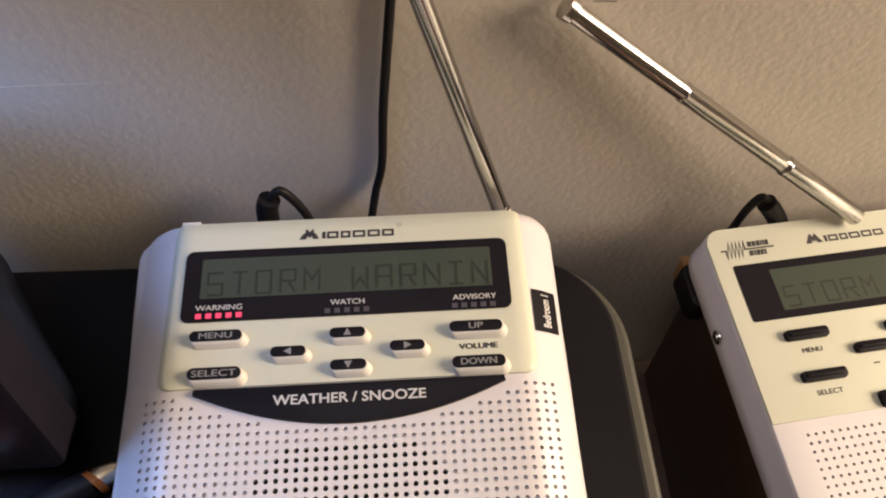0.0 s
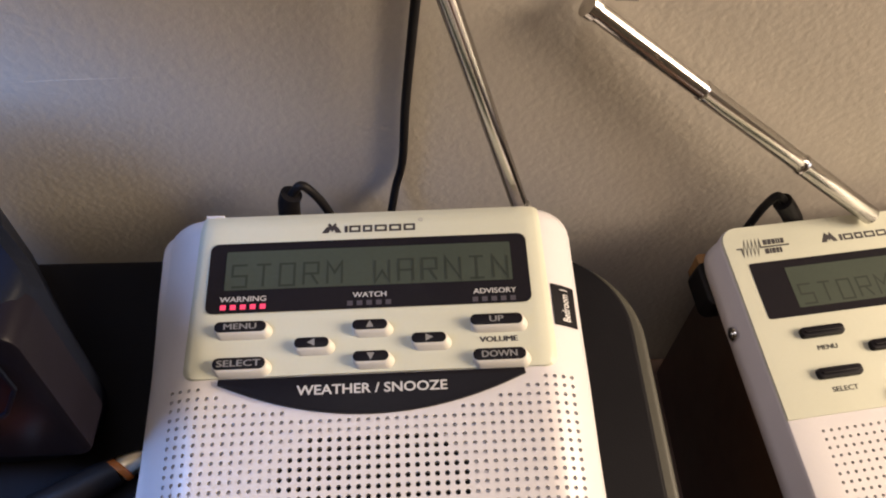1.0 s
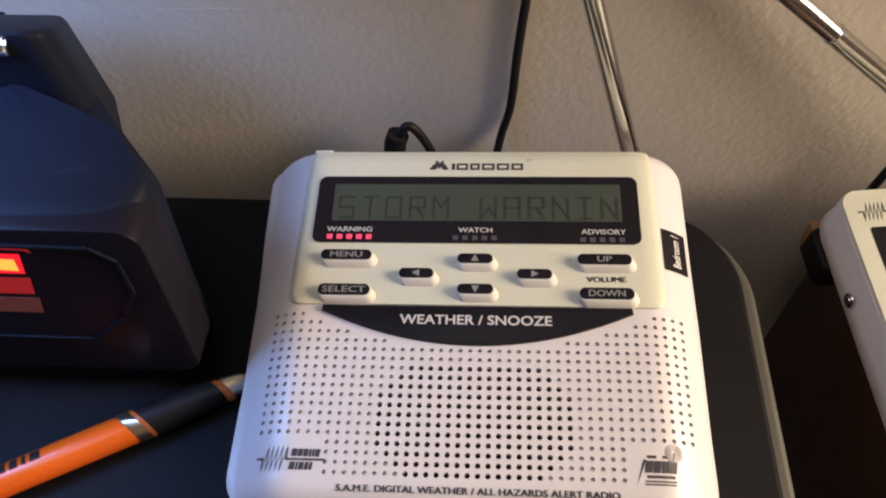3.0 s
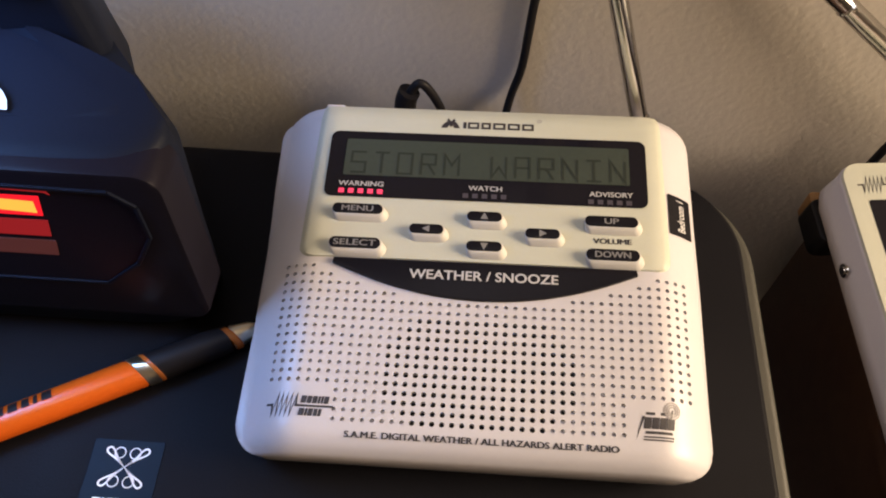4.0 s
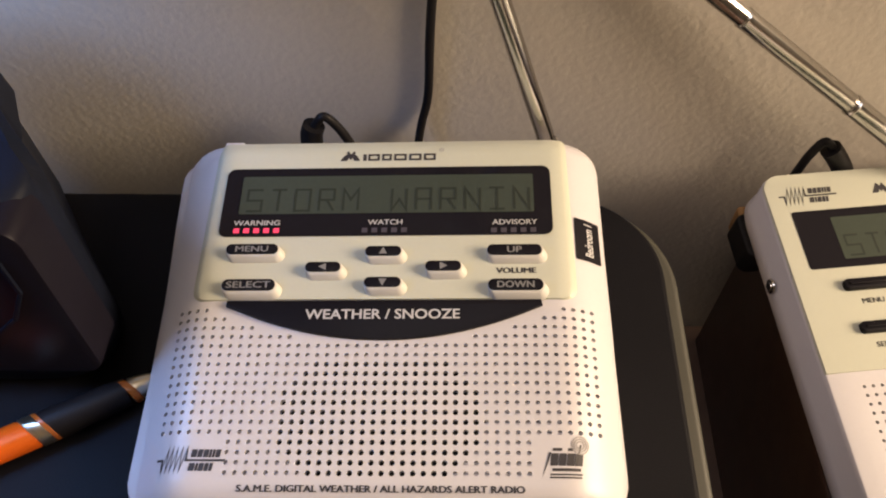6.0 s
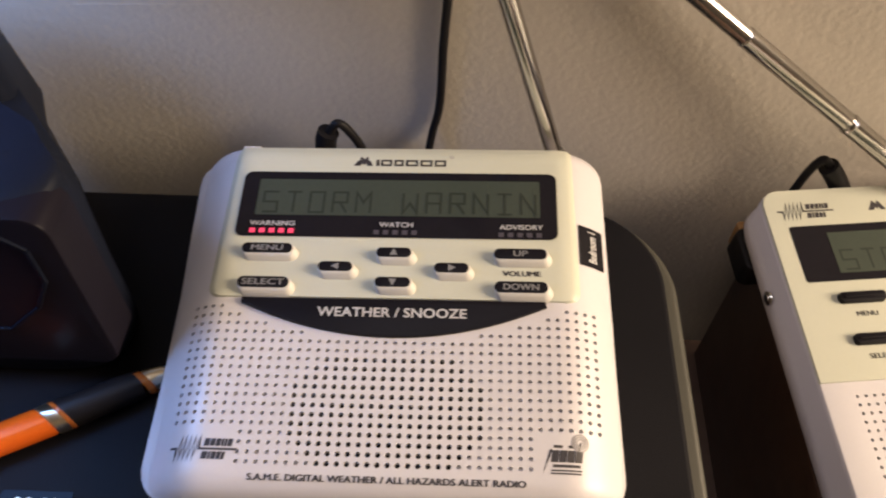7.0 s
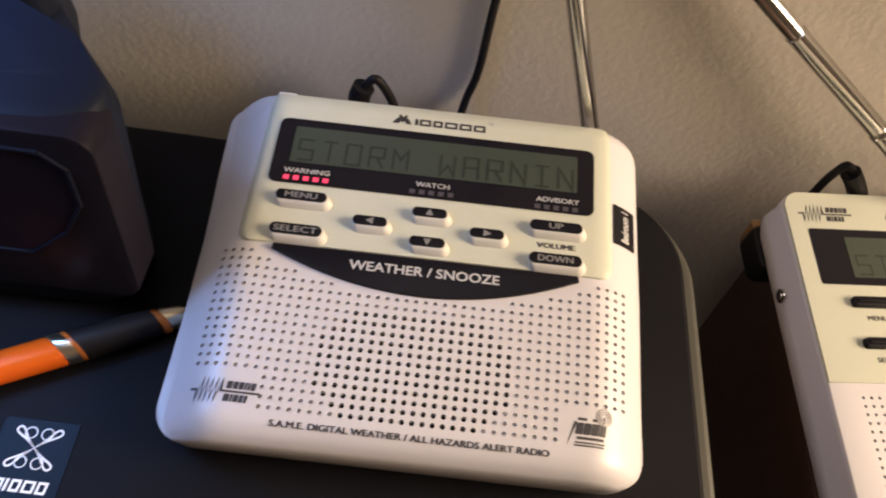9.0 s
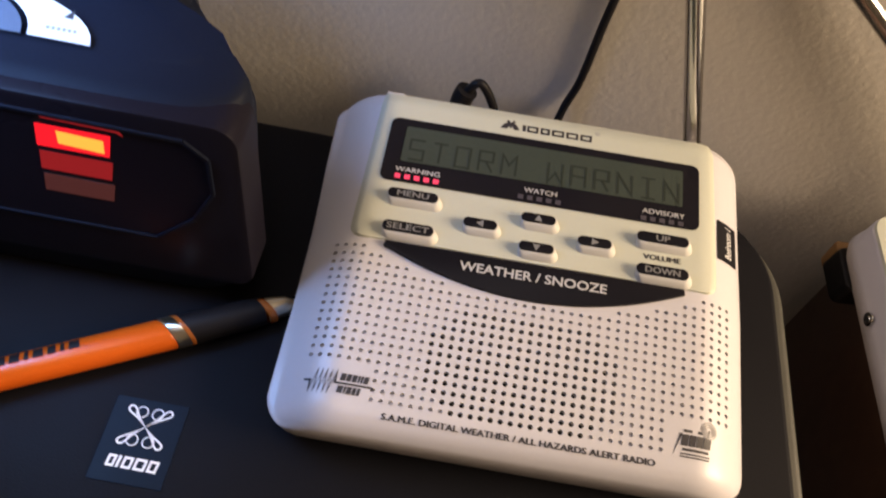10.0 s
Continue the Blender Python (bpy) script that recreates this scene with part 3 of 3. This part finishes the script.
# ---------------------------------------------------------------- pen
def build_pen():
    a, b = Vector((-176, -29.5, 6.2)), Vector((-84.0, 19.5, 6.0))
    root = thing("ballpoint_pen", pose(0, 0, 0), "orange ballpoint pen with black grip lying on the printer lid", "pen")
    way = (b - a).normalized()
    L = (b - a).length
    p = lambda d: a + way * d
    near = way.cross(Vector((0, 0, 1))).normalized()

    def oblique(bm, d0, d1):
        """Leans the rings between two distances along the pen."""
        for v in bm.verts:
            if d0 <= (v.co - a).dot(way) <= d1:
                v.co += way * 0.5 * (v.co - a).dot(near)
        return bm
    part("barrel", oblique(lathe([(-30, 5.2), (0, 5.6), (L - 46, 5.9), (L - 45, 5.5)], 24, p(0), b), L - 50, L), ORANGE, root, "orange plastic barrel", smooth=True)
    part("ring", oblique(lathe([(0, 5.7), (0.4, 6.0), (5.0, 6.0), (5.4, 5.7)], 24, p(L - 45), b), 0, L), PALE_METAL, root, "obliquely cut chrome ring", smooth=True)
    part("grip", oblique(lathe([(0, 5.9), (3, 6.1), (12, 5.8), (22, 5.7), (29, 5.0)], 24, p(L - 39.6), b), 0, L - 35), RUBBER, root, "black rubber grip", smooth=True)
    part("seam", oblique(lathe([(0, 5.9), (0.3, 6.15), (1.5, 6.15), (1.8, 5.9)], 24, p(L - 40.6), b), 0, L), AMBER, root, "thin amber seam", smooth=True)
    part("collar", oblique(lathe([(0, 4.9), (0.4, 5.2), (2.4, 5.0), (2.9, 4.6)], 24, p(L - 11.6), b), 0, L), AMBER, root, "amber collar", smooth=True)
    part("nose", lathe([(0, 4.6), (0.8, 4.5), (7, 3.4), (10, 1.8), (12, 0.6)], 24, p(L - 9.6), b), PALE_METAL, root, "pale metal nose cone", smooth=True)
    for d, w in ((-8, 3), (-3.6, 2.6), (0.6, 3.4), (5.4, 2.4), (9, 3.2), (13.6, 1.4), (16.4, 3.2), (21, 2.6), (25, 1.4), (27.8, 3.4)):
        part("printed_block", pen_block(p, d, w), RUBBER, root)
    return root


def pen_block(p, d, w):
    """A printed block wrapped round the far upper side of the barrel."""
    a, b = p(d), p(d + w)
    side = (b - a).cross(Vector((0, 0, 1))).normalized()
    bm, rows = bmesh.new(), []
    for e in (88, 98, 108, 118, 126):
        t = radians(e)
        out = side * 6.0 * math.cos(t) + Vector((0, 0, 6.0 * math.sin(t)))
        rows.append((bm.verts.new(a + out), bm.verts.new(b + out)))
    for (q0, q1), (r0, r1) in zip(rows, rows[1:]):
        bm.faces.new((q0, q1, r1, r0))
    bmesh.ops.recalc_face_normals(bm, faces=bm.faces)
    return bm


# ---------------------------------------------------------------- clock radio
def clock_plan(front, grow, lean=0.0, cut=0.0, cx=-168.0):
    """The plan of the case: broad front, sides drawn in towards the back; cut takes off the back corners."""
    right = [(-126, -0.4), (-116, 0), (-106, 1.2), (-99, 5), (-95, 12), (-94.2, 20), (-96, 27), (-102, 36), (-112, 50), (-122, 65), (-131, 79), (-138, 90)]
    fine = []
    for i in range(len(right) - 1):
        p0, p1, p2, p3 = (Vector(right[min(max(i + k, 0), len(right) - 1)]) for k in (-1, 0, 1, 2))
        for k in range(3):
            t = k / 3
            fine.append(0.5 * (2 * p1 + (p2 - p0) * t + (2 * p0 - 5 * p1 + 4 * p2 - p3) * t * t + (3 * p1 - p0 - 3 * p2 + p3) * t ** 3))
    fine.append(Vector(right[-1]))
    pts = [(max(q.x - 1.8 - grow - lean * min(max((q.y - 8) / 70, 0.0), 1.0) - cut * 1.56 * max(0.0, q.y - 17), cx + 2.0 + 0.02 * (50 - q.y)), min(front + q.y, 112)) for q in fine]
    return pts + [(2 * cx - x, y) for x, y in reversed(pts)]


def ridge_sides(points):
    """Each side of an outline with its normal."""
    for (x0, y0), (x1, y1) in zip(points, points[1:] + points[:1]):
        d = math.hypot(x1 - x0, y1 - y0)
        yield (x0, y0), (x1, y1), (y1 - y0) / d, (x0 - x1) / d


def build_clock():
    root = thing("clock_radio", pose(0, 0, 0), "bulky blue-black clock radio with a smoked front on the printer lid", "clock radio")
    rings = [(22, 9, 0), (19.5, 6.5, 5), (18.5, 3.5, 40), (20.5, 0.6, 70), (22.3, 0, 82), (22.6, 0.2, 89), (23.4, 0.9, 93), (24.8, 2.2, 95.2), (27.0, 4.4, 96.2), (31, 8.0, 96.8)]
    bm, last = bmesh.new(), None
    for front, grow, z in rings:
        cut = min(max((z - 84) / 12.8, 0.0), 1.0)
        loop = [bm.verts.new((x, y, z)) for x, y in clock_plan(front, grow, max(0.0, z - 30) * 0.20 * (1 - cut), cut)]
        if last:
            for i in range(len(loop)):
                j = (i + 1) % len(loop)
                bm.faces.new((last[j], last[i], loop[i], loop[j]))
        else:
            bm.faces.new(loop)
        last = loop
    bm.faces.new(last[::-1])
    bmesh.ops.recalc_face_normals(bm, faces=bm.faces)
    case = part("case", bm, CLOCK, root, "blue-black moulded plastic case", smooth=True)

    # sloping deck with a groove, rising towards the back
    edge = [q for q in clock_plan(31.0, 8.0, 0.0, 1.0) if q[0] > -168.0]

    def deck_z(x, y):
        q, near = Vector((max(x, -336.0 - x), y)), 1e9
        for a, b in zip(edge, edge[1:]):
            a, b = Vector(a), Vector(b)
            k = min(max((q - a).dot(b - a) / max((b - a).length_squared, 1e-9), 0.0), 1.0)
            near = min(near, (q - a - (b - a) * k).length)
        t = min(near / 16, 1.0)
        return 95.8 + 0.17 * max(0.0, y - 31) * t * t * (3 - 2 * t)
    bm, last = bmesh.new(), None
    for front_y, grow, dip in ((31.0, 8.0, 0.6), (31.6, 8.6, 0), (38.6, 13.6, 0), (38.9, 13.8, 0.9), (39.5, 14.2, 0.9), (39.8, 14.4, 0)):
        loop = [bm.verts.new((x, y, deck_z(x, y) - dip * min(max((-120.0 - x) / 14, 0.0), 1.0))) for x, y in clock_plan(front_y, grow, 0.0, 1.0)]
        if last:
            for i in range(len(loop)):
                j = (i + 1) % len(loop)
                bm.faces.new((last[j], last[i], loop[i], loop[j]))
        last = loop
    bm.faces.new(last[::-1])
    bmesh.ops.recalc_face_normals(bm, faces=bm.faces)
    deck = part("deck", bm, CLOCK, root, "sloping top deck with a fine groove", smooth=True)

    # raised housing along the back, its top falling towards the wall
    bm = outline_prism([(-141, 110.5), (-130, 86), (-129, 80), (-133, 75.5), (-203, 75.5), (-207, 80), (-206, 86), (-195, 110.5)], 60, 119)
    for v in bm.verts:
        if v.co.z > 100:
            v.co.z -= 0.62 * (v.co.y - 75.5)
            v.co.x += 4.0 if v.co.x < -168 else -4.0
    bmesh.ops.bevel(bm, geom=[e for e in bm.edges if max(v.co.z for v in e.verts) > 90], offset=3.0, segments=3, affect="EDGES", profile=0.6)
    part("rear_housing", bm, CLOCK, root, "raised blue-black rear housing", smooth=True)
    strip = part("top_strip", tube([(-204, 76.2, 113.5), (-168, 76.0, 114.0), (-143.0, 76.0, 113.6)], 3.2, 14), CHROME, root, "bright chrome strip along the upper edge", smooth=True)
    for x in (-151.0, -146.4):
        part("collar", lathe([(0, 3.3), (0.3, 3.7), (2.6, 3.7), (2.9, 3.3)], 18, Vector((x, 76.0, 113.8)), Vector((x + 8, 76.0, 113.7))), CHROME, strip, smooth=True)

    def front(pts, d0, d1, bevel=0.6):
        bm = outline_prism(pts, d0, d1, bevel)
        tilt = Matrix.Rotation(radians(86), 4, "X")
        for v in bm.verts:
            v.co = tilt @ v.co + Vector((0, 13.6, -4.0))
        return bm
    oct_pts = [(-222, 95), (-112, 93), (-105.5, 87), (-105.5, 72), (-113, 58), (-127, 45), (-209, 45), (-231, 60), (-231, 88)]
    lip = rounded(-240, 24, -96, 100.3, 8, 8)
    part("front_bezel", front(lip, -16, 0.4, 1.6), CLOCK_FRONT, root, "black bezel round the window", smooth=True)
    window = part("front_window", front(oct_pts, 0.0, 0.6, 0.15), CLOCK_FRONT, root, "smoked black display window")
    bm = join_bm(*[front([(x0 + 0.7 * nx, y0 + 0.7 * ny), (x0 - 0.7 * nx, y0 - 0.7 * ny), (x1 - 0.7 * nx, y1 - 0.7 * ny), (x1 + 0.7 * nx, y1 + 0.7 * ny)], 0.2, 1.3, 0.4)
                   for (x0, y0), (x1, y1), nx, ny in ridge_sides(oct_pts)])
    part("window_rim", bm, CLOCK, window, "thin raised rim round the window", smooth=True)
    for y1, y0, mat, lab in ((89.5, 80.2, RED_BRIGHT, "glowing red bar"), (78.0, 69.8, RED_MID, "dimmer red bar"), (67.6, 59.6, RED_DIM, "faint red bar")):
        lean = (90 - y1) * 0.14
        low = (90 - y0) * 0.14
        part("light_bar", front([(-156.2 - low, y0), (-134.4 - low, y0), (-133.6 - lean, y1), (-155.8 - lean, y1)], 0.5, 0.75, 0), mat, window, lab)
    # the bar's reflection at the window's upper edge, drawn as a glowing strip
    part("bar_reflection", front([(-153.5, 92.2), (-131.5, 91.5), (-129.8, 90.4), (-130.4, 91.9), (-131.5, 92.6), (-153.3, 93.2)], 0.6, 0.8, 0), RED_MID, window, "thin glowing strip drawn for the red bar's reflection")
    part("light_core", front([(-150.5, 82.6), (-137, 81.6), (-136.2, 87), (-150, 87.8)], 0.7, 0.85, 0), RED_CORE, window, "bright core of the red bar")

    def dial(rx, ry, a0=2):
        return [(-200 + rx * math.cos(radians(a)), 40.6 + ry * math.sin(radians(a))) for a in range(a0, 91, 8)]
    arc = [(-145, 40.6)] + dial(55, 19) + dial(36.5, 17.5)[::-1] + [(-163.5, 40.6)]
    key = part("key_label", laid(outline_flat(arc), 0.6, deck_z), CLOCK_LABEL, deck, "pale curved key label")
    arc = [(-165.5, 40.6)] + dial(34.5, 16.6) + [(-205, 57.2), (-205, 40.6)]
    part("key", laid(outline_flat(arc), 0.6, deck_z), CLOCK_KEY, deck, "blue-grey plastic key")
    part("pointer", laid(poly([(-155.5, 48.5), (-152.5, 48.2), (-153.0, 51.8)]), 0.75, deck_z), INK, key)
    for k in range(6):
        part("marking", laid(bar(-159.0 + 1.6 * k, 43.6, -158.0 + 1.6 * k, 44.8), 0.75, deck_z), INK_GREY, key)
    return root


# ---------------------------------------------------------------- second radio on the cabinet
R2 = pose(0.1467, 0.1100, 0.0108, 5.49, 0.0, 6.37)


def build_second_radio():
    root = thing("weather_radio", R2, "older white weather alert radio beside the printer", "radio")
    W, H = 138.0, 148.0
    bm, last = bmesh.new(), None
    for ins, z, r in ((1.4, -0.5, 8), (0.6, -0.7, 9), (0.1, -1.6, 9), (-0.2, -3.0, 9), (-0.5, -13, 10), (-0.9, -13.8, 10), (-1.6, -19, 11), (0.2, -24.5, 11)):
        loop = [bm.verts.new((x, y, z)) for x, y in rounded(ins, -H + ins, W - ins, 1.6 - ins, r, 8)]
        if last:
            for i in range(len(loop)):
                j = (i + 1) % len(loop)
                bm.faces.new((last[i], loop[i], loop[j], last[j]))
        else:
            first = loop
        last = loop
    bm.faces.new(last[::-1])
    # the top, with an opening behind the grille
    hx0, hx1, hy0, hy1 = 11.0, 11.0 + 35 * 3.27, -89.0 - 15 * 3.27, -89.0
    hole = [bm.verts.new((x, y, -0.2)) for x, y in ((hx1, hy1), (hx0, hy1), (hx0, hy0), (hx1, hy0))]
    n = len(first) // 4
    for k in range(4):
        arc = first[k * n:(k + 1) * n]
        nxt = first[((k + 1) * n) % len(first)]
        for i in range(n - 1):
            bm.faces.new((arc[i], arc[i + 1], hole[k]))
        bm.faces.new((arc[-1], nxt, hole[(k + 1) % 4], hole[k]))
    bmesh.ops.recalc_face_normals(bm, faces=bm.faces)
    part("body", bm, WHITE, root, smooth=True)
    panel = part("control_panel", outline_prism(rounded(0.3, -84.9, W - 0.3, 0.6, 7.5, 8)[:18] + [(0.3, -84.9), (W - 0.3, -84.9)], -3, 0.5, 0.4), CREAM, root, "cream control panel", smooth=True)
    flat = lambda b, z: lifted(b, z)
    printed(alert_mark(6.4, -10.0, 1.05), INK, root, "zigzag_emblem", lambda b: flat(b, 0.6))
    printed(peak_mark(43.7, -11.4, 1.03), INK, root, "peak_emblem", lambda b: flat(b, 0.6))
    window = part("display_window", outline_prism(rounded(7.8, -43.4, 119, -17.4, 1.2), 0.2, 0.75, 0.1), BLACK_GLOSS, root, "black display window")
    part("lcd_screen", outline_prism(rounded(22.5, -40.0, 108, -21.2, 0.4), 0.5, 0.85), LCD, window, "grey-green liquid crystal display")
    for k, letter in enumerate("STORM WAR"):
        for path in SEGMENTS.get(letter, ()):
            part("display_text", lifted(stroke([(25.2 + 8.6 * k + 5.4 * SPOT[c][0], -38.6 + 8.8 * SPOT[c][1]) for c in path], 0.85), 0.92), LCD_SEG, window)
    for cx, cy, w, h, word in ((27.0, -51.4, 18.6, 4.4, "MENU"), (27.4, -69.0, 18.8, 4.4, "SELECT"), (52.4, -60.2, 16.4, 4.4, ""), (54.5, -81.8, 18.0, 6.4, ""), (69.5, -52.6, 17.0, 4.4, "")):
        pts = rounded(cx - w / 2, cy - h / 2, cx + w / 2, cy + h / 2, 1.5, 4)
        key = part("button", outline_prism(pts, 0.2, 3.0, 0.9), BLACK, root, "long black rubber button", smooth=True)
        part("ridge", outline_prism(rounded(cx - w / 2 + 1.5, cy - 0.6, cx + w / 2 - 1.5, cy + 0.6, 0.5, 3), 2.6, 3.6, 0.3), BLACK, key, smooth=True)
        if word:
            half = {"MENU": 4.2, "SELECT": 5.4}[word]
            part("caption", flat(bold(lettering(word, cx + 0.3 - half, cx + 0.3 + half, cy - 7.6, cy - 5.6), 0.1), 0.6), INK, root)
    grille_plate(root, 11.0, -89.0, 35, 15, 3.27, -0.2)
    part("mark", flat(bar(49.9, -67.3, 52.6, -66.7), 0.6), INK, root)
    part("rear_foot", outline_prism(rounded(-3.0, -24, 30, -2, 4), -37.5, -23.5, 2.0), RUBBER, root, "black rubber foot", smooth=True)
    jack = part("headphone_jack", lathe([(0, 3.2), (0.8, 3.0), (0.9, 1.8), (1.2, 1.7)], 16, Vector((-1.7, -42.0, -14.8)), Vector((-7, -42.0, -14.8))), CHROME, root, "round chrome socket", smooth=True)
    part("socket_hole", lathe([(0, 1.6), (0.3, 1.55)], 14, Vector((-3.0, -42.0, -14.8)), Vector((-8, -42.0, -14.8))), HOLE, jack)
    inv = R2.inverted()
    w = lambda x, y, z: (inv @ Vector((x * MM, y * MM, z * MM))) * 1000
    telescopic(root, w(214.6, 114, 15.0), w(72.6, 127, 119.0), (0.30, 0.66), 4.2, 0.35)
    plug = part("power_plug", tube([w(190, 119, -8), w(186, 119, 4), w(180.5, 119.5, 12.5), w(175.5, 120, 18.5)], 4.3, 14), RUBBER, root, "black moulded plug", smooth=True)
    part("lead", tube([w(178, 120, 16.5), w(172, 120, 22.5), w(168.6, 120, 15), w(167, 120, 4), w(166, 121, -14)], 1.9), RUBBER, plug, smooth=True)
    return root


def lifted(bm, z):
    for v in bm.verts:
        v.co.z = z
    return bm


def grille_plate(root, x0, y1, cols, rows, pitch, z):
    """A white plate pierced by rows of round holes."""
    verts, faces, mats = [], [], []

    def vert(x, y, h):
        verts.append((x * MM, y * MM, h * MM))
        return len(verts) - 1
    grid = {(c, r): vert(x0 + c * pitch, y1 - r * pitch, z) for c in range(cols + 1) for r in range(rows + 1)}
    for c in range(cols):
        for r in range(rows):
            x, y = x0 + (c + 0.5) * pitch, y1 - (r + 0.5) * pitch
            corners = [grid[c, r + 1], grid[c + 1, r + 1], grid[c + 1, r], grid[c, r]]
            ring = [(x + 0.66 * math.cos(radians(a)), y + 0.66 * math.sin(radians(a))) for a in range(225, 585, 45)]
            top, wall, low = ([vert(u, w, h) for u, w in ring] for h in (z, z, z - 1.8))
            for k in range(4):
                faces.append([corners[k], corners[(k + 1) % 4], top[(2 * k + 2) % 8], top[2 * k + 1], top[2 * k]])
                mats.append(0)
            for k in range(8):
                faces.append([wall[k], wall[(k + 1) % 8], low[(k + 1) % 8], low[k]])
                mats.append(0)
            faces.append(low)
            mats.append(1)
    me = bpy.data.meshes.new("grille")
    me.from_pydata(verts, [], faces)
    for f, m in zip(me.polygons, mats):
        f.material_index = m
    me.materials.append(WHITE)
    me.materials.append(HOLE)
    ob = new("grille", me)
    ob.parent = root
    ob["label"] = "white speaker grille with small holes"


def build_stand():
    root = thing("wooden_box", pose(0, 0, 0), "dark wooden box holding up the older radio", "box")
    part("case", box(162, -28, -150, 298, 120, -36, 1.5), WOOD, root, "dark brown wooden case")
    part("edge_block", outline_prism(rounded(149, 114, 162, 121, 2), -36, -22, 1.0), LIGHT_WOOD, root, "tan wooden edge block", smooth=True)
    part("top_board", box(160, -30, -36, 300, 122, -27.8, 1.5), WOOD, root, "dark brown top board")
    return root


def build_desk():
    root = thing("desk", pose(0, 0, 0), "plain brown desk under the printer", "desk")
    part("top", outline_prism([(-900, -420), (760, -420), (760, 130), (-900, 130)], -178, -150, 2), TABLE, root)
    for x in (-880, 700):
        for y in (-400, 80):
            part("leg", box(x, y, -900, x + 40, y + 40, -178, 2), TABLE, root)
    return root


def build_cord():
    ob = part("hanging_cord", tube([(-2, 119, -60), (1, 120, -10), (4.6, 125, 6), (7.5, 129.6, 22), (10.6, 130.6, 38), (12.2, 130.6, 70), (15.0, 130.6, 105), (19, 130.6, 150), (28, 130.6, 240)], 1.8), RUBBER, smooth=True)
    return tagged(ob, "thin black power cord running up the wall", "cord")


build_printer()
build_desk()
build_stand()
build_alert_radio()
build_clock()
build_pen()
build_second_radio()
build_cord()
